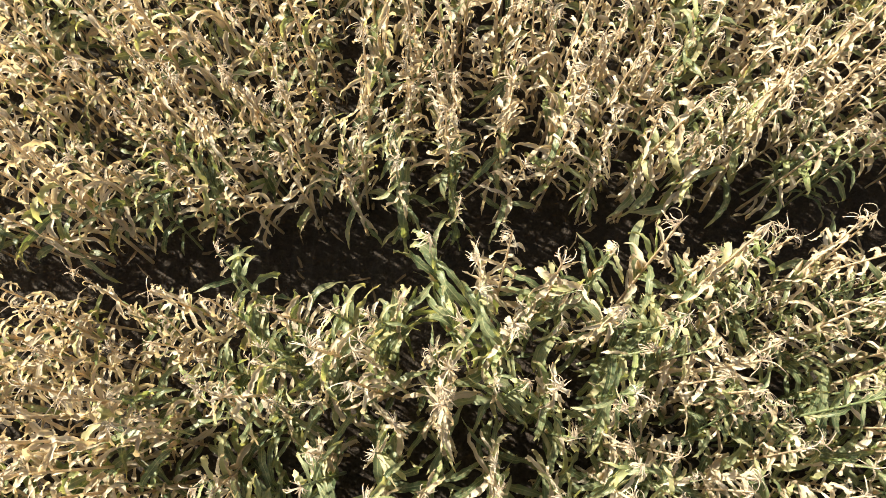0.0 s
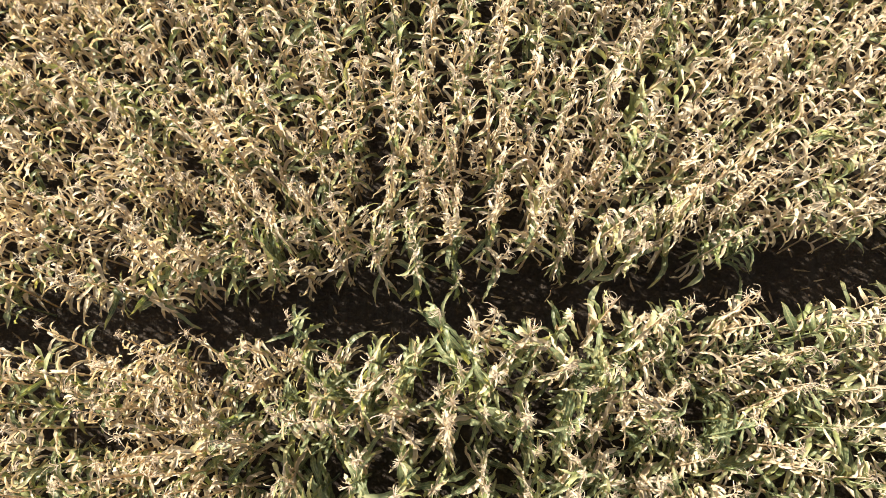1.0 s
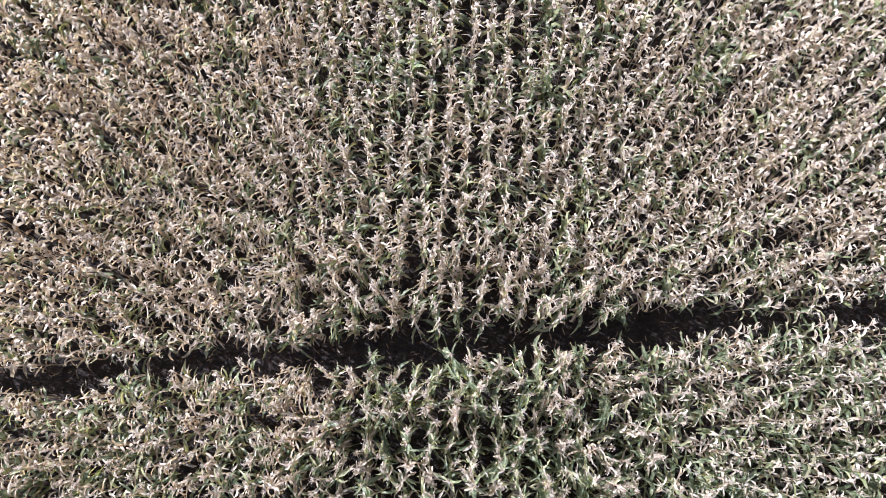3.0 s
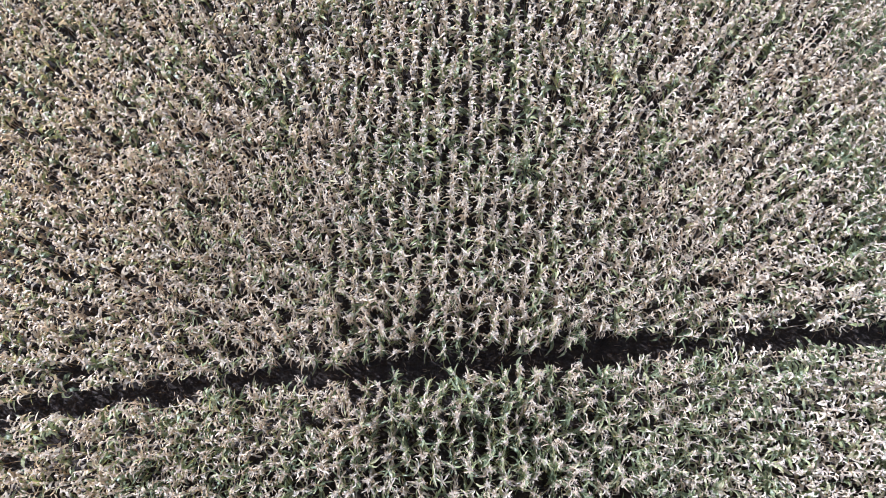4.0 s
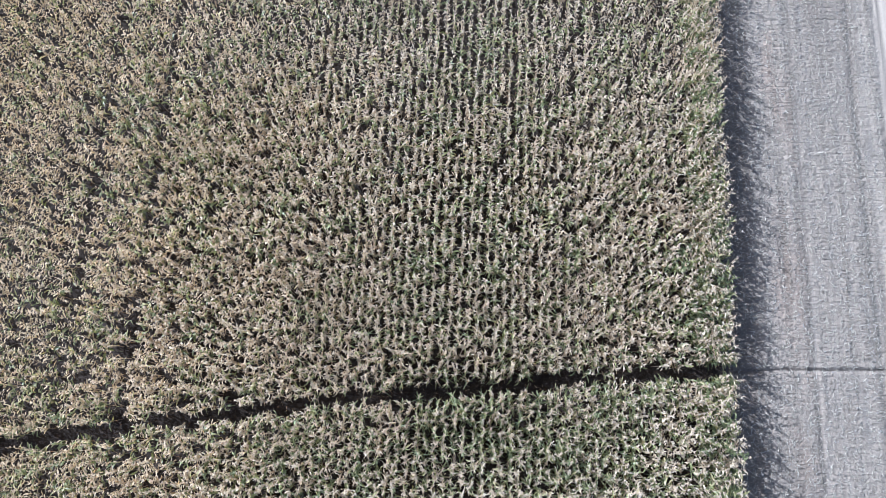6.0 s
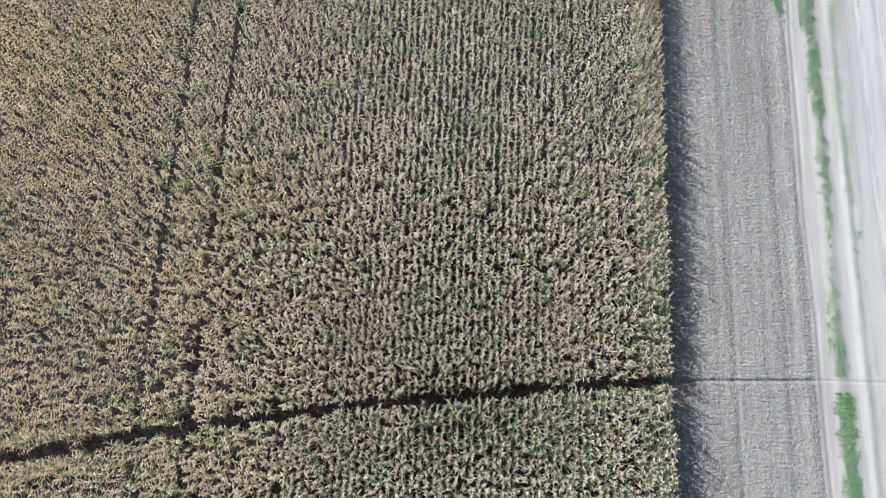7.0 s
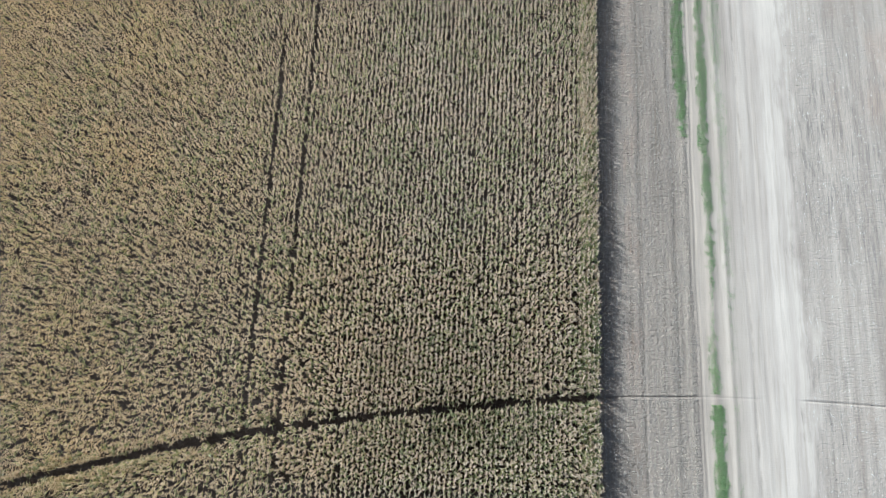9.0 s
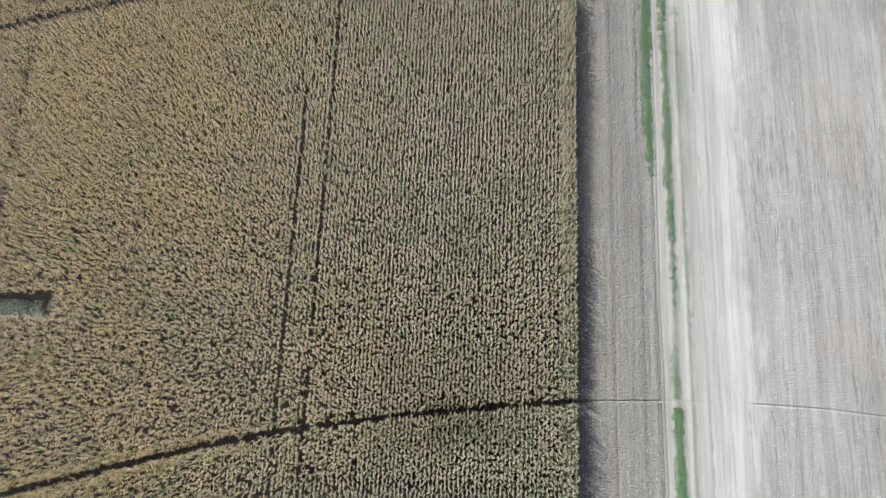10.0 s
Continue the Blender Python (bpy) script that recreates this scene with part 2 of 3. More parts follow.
# ---- mesh helpers ----
def mesh_from(name, verts, faces, materials, index=None, uv=None, smooth=True):
    """A mesh from arrays: verts (n, 3), faces (m, 4) quads, a material index for each face and uv for each vertex."""
    me = bpy.data.meshes.new(name)
    nv, nf = len(verts), len(faces)
    me.vertices.add(nv)
    me.vertices.foreach_set("co", np.ascontiguousarray(verts, np.float32).ravel())
    side = faces.shape[1]
    me.loops.add(nf * side)
    me.loops.foreach_set("vertex_index", np.ascontiguousarray(faces, np.int32).ravel())
    me.polygons.add(nf)
    me.polygons.foreach_set("loop_start", np.arange(0, nf * side, side, dtype=np.int32))
    if index is not None:
        me.polygons.foreach_set("material_index", np.ascontiguousarray(index, np.int32))
    me.polygons.foreach_set("use_smooth", np.full(nf, smooth))
    for m in materials:
        me.materials.append(m)
    if uv is not None:
        layer = me.uv_layers.new(name="blade")
        layer.data.foreach_set("uv", np.ascontiguousarray(uv[faces.ravel()], np.float32).ravel())
    me.update(calc_edges=True)
    return me


class Pile:
    """Gathers arrays of quads for one mesh."""

    def __init__(self):
        self.v, self.f, self.m, self.uv, self.n = [], [], [], [], 0

    def add(self, verts, faces, mats, uv):
        self.v.append(verts)
        self.f.append(faces + self.n)
        self.m.append(mats)
        self.uv.append(uv)
        self.n += len(verts)

    def mesh(self, name, materials, smooth=True):
        return mesh_from(name, np.concatenate(self.v), np.concatenate(self.f), materials, np.concatenate(self.m), np.concatenate(self.uv), smooth)


def blades(pile, base, azimuth, length, width, up, down, droop, swirl, twist, fold, mats, segs, taper=0.4, across=3, crumple=None, r=None, ragged=0.78):
    """Ribbons that rise from base at the angle up and end at the angle down: leaves of maize, branches of a tassel.
    All are arrays with an entry for each ribbon; fold sinks or lifts the midrib by that part of the width."""
    n = len(base)
    if n == 0:
        return
    s = np.linspace(0, 1, segs + 1)
    elv = up[:, None] + (down - up)[:, None] * s[None, :] ** droop[:, None]
    azv = azimuth[:, None] + swirl[:, None] * s[None, :] ** 1.5
    if crumple is not None:
        loose = (crumple[:, None] * np.sqrt(s)[None, :])
        elv = elv + loose * r.normal(size=elv.shape)
        azv = azv + loose * r.normal(size=elv.shape)
    elev, az = (elv[:, 1:] + elv[:, :-1]) / 2, (azv[:, 1:] + azv[:, :-1]) / 2
    step = np.stack([np.cos(elev) * np.cos(az), np.cos(elev) * np.sin(az), np.sin(elev)], -1) * (length / segs)[:, None, None]
    spine = np.concatenate([np.zeros((n, 1, 3)), np.cumsum(step, 1)], 1) + base[:, None, :]
    side = np.stack([-np.sin(azv), np.cos(azv), np.zeros_like(azv)], -1)
    normal = np.stack([-np.sin(elv) * np.cos(azv), -np.sin(elv) * np.sin(azv), np.cos(elv)], -1)
    tw = twist[:, None] * s[None, :]
    lateral = side * np.cos(tw)[..., None] + normal * np.sin(tw)[..., None]
    upward = normal * np.cos(tw)[..., None] - side * np.sin(tw)[..., None]
    shape = np.where(s < taper, 0.7 + 0.3 * (s / taper), np.maximum(1 - (np.maximum(s - taper, 0) / (1 - taper)) ** 2.3, 0.05))
    w = width[:, None] * shape[None, :] * 0.5
    if r is not None:
        w = w * r.uniform(ragged, 1.12, w.shape)
    a = spine - lateral * w[..., None]
    b = spine + lateral * w[..., None]
    if r is not None and across == 3:
        a += upward * (w * r.normal(0, 0.25, w.shape))[..., None]
        b += upward * (w * r.normal(0, 0.25, w.shape))[..., None]
    if across == 3:
        # ruffled edges
        wave = np.sin(s[None, :] * length[:, None] * 26.0 + azimuth[:, None] * 7.0) * np.minimum(1, 3 * s)[None, :]
        a += upward * (w * 0.4 * wave)[..., None]
        b += upward * (w * 0.4 * np.roll(wave, 1, axis=1))[..., None]
        c = spine - upward * (w * fold[:, None])[..., None]
        verts = np.stack([a, c, b], 2)
        u = np.array([0.0, 0.5, 1.0])
    else:
        verts = np.stack([a, b], 2)
        u = np.array([0.0, 1.0])
    k = across
    uv = np.stack(np.broadcast_arrays(u[None, None, :], s[None, :, None]), -1)
    uv = np.broadcast_to(uv, (n, segs + 1, k, 2)).reshape(-1, 2)
    row = np.arange(segs)[:, None] * k + np.arange(k - 1)[None, :]
    quad = np.stack([row, row + 1, row + k + 1, row + k], -1).reshape(-1, 4)
    faces = (np.arange(n)[:, None, None] * ((segs + 1) * k) + quad[None]).reshape(-1, 4)
    pile.add(verts.reshape(-1, 3), faces, np.repeat(mats, segs * (k - 1)), uv)


def tubes(pile, foot, top, r0, r1, mats, sides, rings=1, bulge=0.0):
    """Tapered stems from foot to top."""
    n = len(foot)
    if n == 0:
        return
    h = np.linspace(0, 1, rings + 1)
    ang = np.arange(sides) * 2 * np.pi / sides
    ring = np.stack([np.cos(ang), np.sin(ang), np.zeros(sides)], -1)
    r = r0[:, None] + (r1 - r0)[:, None] * h[None, :]
    if bulge:
        r = r * (1 + bulge * (np.arange(rings + 1) % 2))[None, :]
    line = foot[:, None, :] + (top - foot)[:, None, :] * h[None, :, None]
    verts = line[:, :, None, :] + ring[None, None] * r[:, :, None, None]
    i = np.arange(rings)[:, None] * sides
    j = np.arange(sides)[None, :]
    quad = np.stack([i + j, i + (j + 1) % sides, i + sides + (j + 1) % sides, i + sides + j], -1).reshape(-1, 4)
    faces = (np.arange(n)[:, None, None] * ((rings + 1) * sides) + quad[None]).reshape(-1, 4)
    uv = np.broadcast_to(np.stack(np.broadcast_arrays(0.25 + 0 * ang[None, :], 0.5 * h[:, None]), -1)[None], (n, rings + 1, sides, 2)).reshape(-1, 2)
    pile.add(verts.reshape(-1, 3), faces, np.repeat(mats, rings * sides), uv)


# ---- the lie of the land ----
ROW, STEP, EDGE = 0.52, 0.265, 15.5     # row spacing, plant spacing and the last row at the field's edge


def path_y(x):
    """The middle of the walked path that crosses the crop, and of the shallow ditch that carries it on over the open land."""
    return np.interp(x, (-90, -55, -34.8, -28, -21.7, -11, -7.2, -1.2, 5, 8.8, 14.5, 18.7, 27.4, 38, 47.6, 55, 80),
                     (-20.2, -10.35, -4.65, -2.95, -1.6, 0.4, 1.05, 1.7, 2.52, 2.95, 3.6, 4.0, 4.38, 4.4, 4.15, 3.5, 1.6))


def ground_height(x, y):
    z = np.zeros_like(x)
    tilled = np.clip((x - 15.6) / 0.6, 0, 1) * np.clip((26.4 - x) / 0.4, 0, 1)
    z += tilled * (0.008 * np.sin(x * 2 * np.pi / 0.96 + 0.9 * np.sin(y * 0.21)) + 0.012 * np.sin(x * 4.1 + 1.7 * np.sin(y * 0.33)) * np.sin(y * 3.1 + 2.0 * np.sin(x * 1.3)))
    for xc, depth, w in ((26.75, 0.045, 0.09), (27.22, 0.06, 0.10), (20.95, 0.03, 0.13), (24.8, 0.03, 0.13), (32.9, 0.03, 0.2), (34.5, 0.03, 0.25)):
        wander = 0.10 * np.sin(y * 0.13 + xc) + 0.05 * np.sin(y * 0.41 + 2 * xc)
        z -= depth * np.exp(-(((x - xc - wander) / w) ** 2))
        z += 0.1 * depth * np.exp(-(((x - xc - wander - 2.1 * w) / w) ** 2))
    for xc, h, w in ((28.75, 0.09, 0.5), (26.2, 0.05, 0.4), (30.5, 0.05, 0.3)):
        z += h * np.exp(-(((x - xc) / w) ** 2))
    ditch = np.interp(x, (14.0, 17.0, 26.3, 26.8, 33.0, 34.5, 38.0, 39.0), (0.0, 1.0, 1.0, 0.25, 0.2, 0.04, 0.04, 0.7))
    z -= 0.16 * ditch * np.exp(-(((y - path_y(x)) / 0.11) ** 2))
    z += 0.02 * ditch * np.exp(-(((y - path_y(x) - 0.28) / 0.12) ** 2))
    z += 0.012 * np.sin(x * 1.7 + 0.6 * np.sin(y * 0.9)) * np.sin(y * 1.3 + 0.8 * np.sin(x * 0.7))
    return z


def build_ground():
    xs = np.unique(np.round(np.concatenate([np.linspace(-2500, -100, 13), np.arange(-100, 14, 2.0), np.arange(14, 35.5, 0.14),
                                            np.arange(35.6, 64, 0.4), np.linspace(64, 110, 12), np.linspace(160, 2500, 12)]), 3))
    ys = np.unique(np.round(np.concatenate([np.linspace(-2500, -60, 13), np.arange(-60, -14, 2.0), np.arange(-14, 2.8, 0.5), np.arange(2.8, 5.2, 0.07),
                                            np.arange(5.2, 72, 0.5), np.arange(72, 110, 4.0), np.linspace(120, 2500, 12)]), 3))
    gx, gy = np.meshgrid(xs, ys)
    z = ground_height(gx, gy)
    verts = np.stack([gx, gy, z], -1).reshape(-1, 3)
    nx, ny = len(xs), len(ys)
    i = np.arange(ny - 1)[:, None] * nx + np.arange(nx - 1)[None, :]
    faces = np.stack([i, i + 1, i + nx + 1, i + nx], -1).reshape(-1, 4)
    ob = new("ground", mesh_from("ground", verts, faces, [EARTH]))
    tagged(ob, "dry pale farm soil with tilled strip, wheel ruts and chalky lane", "ground", kind="structure")


build_ground()


# ---- where the plants stand ----
def smooth_noise(x, y, scale, seed):
    return np.array([noise.noise(Vector((a * scale + seed, b * scale - seed, seed * 0.37))) for a, b in zip(x, y)])


def in_field(x, y):
    """The stretch of crop that is planted in full; beyond it the field goes on thinly."""
    return (x > -72) & (y > -11.5) & (y < 67.5)


def crop_positions():
    rows = EDGE - ROW * np.arange(int((EDGE + 120) / ROW))
    xs, ys = [], []
    for xr in rows:
        n = int((100 + 40) / STEP)
        y = -40 + (np.arange(n) + rng.uniform(-0.4, 0.4, n)) * STEP
        xs.append(xr + rng.normal(0, 0.03, n))
        ys.append(y)
    x, y = np.concatenate(xs), np.concatenate(ys)
    inside = in_field(x, y) | (rng.uniform(size=len(x)) < 0.3)
    x, y = x[inside], y[inside]
    close = (np.abs(x) < 12) & (y < 11)
    full = np.clip((y - 8) / 20, 0, 1)
    keep = (rng.uniform(size=len(x)) > 0.07 - 0.05 * full) | (x > 13.7) | close
    keep &= ~(~close & (smooth_noise(x, y, 1.7, 21.3) < -0.38 - 0.12 * full) & (rng.uniform(size=len(x)) < 0.5))
    off = y - path_y(x)
    wide = np.clip((-x - 8) / 14, 0, 1)
    keep &= (off > 0.49 + 0.1 * wide + 0.05 * np.sin(x * 1.9)) | (off < -0.29 - 0.07 * wide + 0.04 * np.sin(x * 2.3))
    # wheel rows that were left bare, in places grown over
    row = np.round((EDGE - x) / ROW)
    patchy = 2.0 * smooth_noise(x, y, 0.5, 31.0)
    for k, holes in ((73, ((46.2, 90), (-60, -14))), (66, ((33, 34.5), (9, 12))), (151, ((30, 33), (0, 21)))):
        bare = row == k
        for a, b in holes:
            bare &= ~((y > a) & (y < b))
        gone = np.interp(y, (-2, 0, 12, 22), (0.72, 0.98, 0.98, 0.98)) if k != 66 else np.interp(y, (-2, 0, 20, 24, 27, 40, 42, 50), (0.86, 0.9, 0.88, 0.86, 0.94, 0.95, 0.84, 0.88))
        x = x + 0.045 * (row == k + 1) - 0.045 * (row == k - 1)
        keep &= ~(bare & (rng.uniform(size=len(x)) < gone - 0.18 * np.clip(patchy, 0, 1)))
    # a short slot cut into the crop, and a second path at the far side
    slot = y - 13.95 - 0.04 * (x + 57)
    keep &= ~((x < -53.4) & (x > -64) & (slot < 1.05) & (slot > -2.0))
    keep &= np.abs(y - np.interp(x, (-90, -68, -60.3, -52, -30), (47.5, 54.2, 56.6, 58.8, 63.5))) > 0.5
    # small patches where plants failed
    thin = smooth_noise(x, y, 0.55, 3.1)
    keep &= ~((thin > 0.62) & (rng.uniform(size=len(x)) < 0.6))
    return x[keep], y[keep]


PX, PY = crop_positions()
NP_ = len(PX)
DRYNESS = 0.59 - 0.0022 * np.minimum(PX, 0) - 0.02 * np.tanh(PX / 3.0) + 0.16 * smooth_noise(PX, PY, 0.11, 7.7) + 0.2 * smooth_noise(PX, PY, 0.6, 1.3) + 0.19 * rng.normal(size=NP_)
DRYNESS = np.clip(DRYNESS + 0.08 - 0.05 * (PY < path_y(PX)) - 0.1 * np.exp(-(PX / 4) ** 2 - ((PY - 0.5) / 3.5) ** 2) + 0.1 * np.exp(-((PX + 3) / 9) ** 2 - ((PY - 9) / 6) ** 2)
                  + 0.06 * np.clip((PY - 24) / 16, 0, 1) * np.clip((PX + 12) / 10, 0.4, 1), 0.1, 0.95)
PH = 2.5 + np.where((np.abs(PX) < 12) & (PY < 11), 0.2, 0.26) * rng.normal(size=NP_) + 0.12 * smooth_noise(PX, PY, 0.2, 4.4) + 0.16 * smooth_noise(PX, PY, 1.15, 6.1)
LEAN = rng.normal(0, 1, (NP_, 2)) * (0.04, 0.07) + np.array([0.015, 0.0]) + np.stack([smooth_noise(PX, PY, 0.35, 12.2), smooth_noise(PX, PY, 0.35, 15.9)], -1) * (0.04, 0.07)

HERO = (PX > -4.45) & (PX < 4.15) & (PY > -1.1) & (PY < 4.3)
BLUR = rng.normal(0, 2.5, (2, NP_))
NEAR = (PX + 0.5 * BLUR[0] > -10.5) & (PX + 0.5 * BLUR[0] < 9.5) & (PY > -3.5) & (PY + 0.5 * BLUR[1] < 9.8) & ~HERO
IN_FIELD = in_field(PX, PY)
RIM = IN_FIELD & (PX > 13.8)
OFF = PY - path_y(PX)
MID = (PX + BLUR[0] > -21) & (PY > -6.5) & (PY + BLUR[1] < 20) & ~HERO & ~NEAR & ~RIM
VERGE = IN_FIELD & ~MID & ~RIM & ~NEAR & ~HERO & (np.abs(OFF) < 1.6)
REST = IN_FIELD & ~(HERO | NEAR | MID | RIM | VERGE)
BEYOND = REST & (PY + 2 * BLUR[1] > 23)
FAR = REST & ~BEYOND & (rng.uniform(size=NP_) > 0.07)
OUTER = ~IN_FIELD


def leaf_shape(f, dry, r, n):
    """The numbers of n leaves at the height f of their plants: long, broad and green half way up, short, hooked and papery near the tassel."""
    dryf = dry + 1.0 * (f - 0.67) + r.normal(0, 0.12, n) + (0.3 if f < 0.35 else 0.0)
    mats = np.where(dryf > 0.53, 2, np.where(dryf > 0.44, 1, 0))
    d = mats == 2
    reach = np.interp(f, (0.2, 0.5, 0.7, 0.85, 1.0), (0.58, 0.62, 0.52, 0.42, 0.26))
    broad = np.interp(f, (0.2, 0.5, 0.75, 1.0), (0.072, 0.09, 0.074, 0.06))
    return dict(
        mats=mats,
        length=reach * r.uniform(0.6, 1.25, n) * np.where(d, 0.85, 1.0),
        width=broad * r.uniform(0.65, 1.15, n) * np.where(d, 0.8, 1.0),
        up=np.radians(r.normal(72, 9, n)),
        down=np.radians(np.where(d, r.normal(-112, 34, n), r.normal(-80, 22, n))),
        droop=np.where(d, r.uniform(0.4, 1.15, n), r.uniform(0.5, 1.2, n)),
        swirl=r.normal(0, 0.9, n) * np.where(d, 1.4, 1.0),
        twist=r.normal(0, 0.8, n) * np.where(d, 2.6, 1.2),
        fold=r.uniform(0.25, 0.6, n) * np.where(d, 1.8, 1.0),
        crumple=np.where(d, 0.5, np.where(mats == 1, 0.36, 0.26)),
    )


def plant_blades(pile, x, y, h, lean, dry, leaves, segs, across, branches, branch_segs, stalk_sides, r, big=1.0, low=0.35, thick=1.0, fine=0.008, ragged=0.78, spread=0.0, scatter=0.75):
    """Whole plants, as arrays of ribbons and stems: leaves set two by two up the stalk, the upper ones dry first; a loose tassel on top."""
    n = len(x)
    foot = np.stack([x, y, np.zeros(n)], -1)
    tip = foot + np.stack([lean[:, 0] * h, lean[:, 1] * h, h], -1)
    turn = 0.5 * np.pi + r.normal(0, 0.8 * scatter, n)
    for i in range(leaves):
        f = low + (0.97 - low) * (i + 0.6) / leaves
        fr = np.clip(f + r.normal(0, 0.015, n), 0.1, 1.0)
        base = foot + (tip - foot) * (fr * 0.97)[:, None]
        az = turn + np.pi * (i % 2) + r.normal(0, scatter, n)
        a = leaf_shape(f, dry, r, n)
        a["down"], a["droop"] = a["down"] + spread, a["droop"] * (1 + 0.7 * spread)
        blades(pile, base, az, a["length"] * big, a["width"] * big * thick, a["up"], a["down"], a["droop"], a["swirl"], a["twist"], a["fold"], a["mats"], segs,
               across=across, crumple=a["crumple"], r=r, ragged=ragged)
    flop = r.uniform(0, 2 * np.pi, n)
    for j in range(branches):
        az = flop + r.normal(0, 0.9, n)
        first = j == 0
        base = tip - (tip - foot) * (0.0 if first else 0.01 * (j % 5))
        length = (0.24 if first else 0.16) * r.uniform(0.5, 1.3, n)
        width = fine * r.uniform(0.8, 1.3, n)
        up = np.radians(r.normal(82 if first else 58, 14, n))
        down = np.radians(r.normal(-20, 45, n) if first else r.normal(-85, 30, n))
        blades(pile, base, az, length, width, up, down, r.uniform(0.4, 1.0, n), r.normal(0, 1.3, n), r.normal(0, 0.8, n), np.full(n, 1.6),
               np.full(n, 3), branch_segs, taper=0.2, across=2, crumple=np.full(n, 0.35), r=r)
    if stalk_sides:
        tubes(pile, foot, tip, np.full(n, 0.016), np.full(n, 0.006), np.where(dry + r.normal(0, 0.15, n) > 0.5, 2, 4), stalk_sides)


def crop_mesh(name, mask, label, **kw):
    pile = Pile()
    r = np.random.default_rng(kw.pop("seed"))
    plant_blades(pile, PX[mask], PY[mask], PH[mask], LEAN[mask], DRYNESS[mask], r=r, **kw)
    ob = new(name, pile.mesh(name, CROP_MATERIALS))
    return tagged(ob, label, "maize crop", kind="stuff")


crop_mesh("maize_stand", NEAR, "ripening maize with tan dry upper leaves and tassels", seed=21, leaves=13, segs=5, across=3,
          branches=12, branch_segs=3, stalk_sides=4, low=0.25, thick=1.06, ragged=0.65, spread=0.35)
crop_mesh("maize_stand", MID, "ripening maize beside a narrow walked path", seed=22, leaves=10, segs=4, across=2,
          branches=5, branch_segs=2, stalk_sides=3, low=0.42, thick=1.5, fine=0.036, spread=0.5)
crop_mesh("maize_stand", RIM, "last rows of drying maize along the open soil", seed=25, leaves=16, segs=3, across=2,
          branches=4, branch_segs=2, stalk_sides=3, low=0.06, thick=1.45, fine=0.035, spread=0.35, scatter=0.6)
crop_mesh("maize_stand", FAR, "wide field of drying maize in close straight rows", seed=23, leaves=8, segs=2, across=2,
          branches=2, branch_segs=1, stalk_sides=0, low=0.44, big=0.95, thick=1.45, fine=0.045, scatter=0.55, spread=0.35)
crop_mesh("maize_stand", BEYOND, "closed stand of drying maize in straight rows", seed=27, leaves=7, segs=2, across=2,
          branches=2, branch_segs=1, stalk_sides=0, low=0.4, big=0.98, thick=1.65, fine=0.045, scatter=0.6, spread=0.4)
crop_mesh("maize_stand", VERGE, "drying maize that hangs over the narrow path", seed=26, leaves=12, segs=2, across=2,
          branches=2, branch_segs=1, stalk_sides=3, low=0.08, thick=1.4, fine=0.045, scatter=0.55, spread=0.35)
crop_mesh("maize_stand", OUTER, "farther maize of the same wide drying field", seed=24, leaves=3, segs=1, across=2,
          branches=0, branch_segs=1, stalk_sides=0, low=0.6, big=1.8, thick=3.0)


# ---- the plants beside the path, each with its own parts ----
def part(name, me, parent, label=""):
    ob = new(name, me)
    ob.parent = parent
    return tagged(ob, label) if label else ob


def single(fn, name):
    pile = Pile()
    fn(pile)
    return pile.mesh(name, PART_MATERIALS)


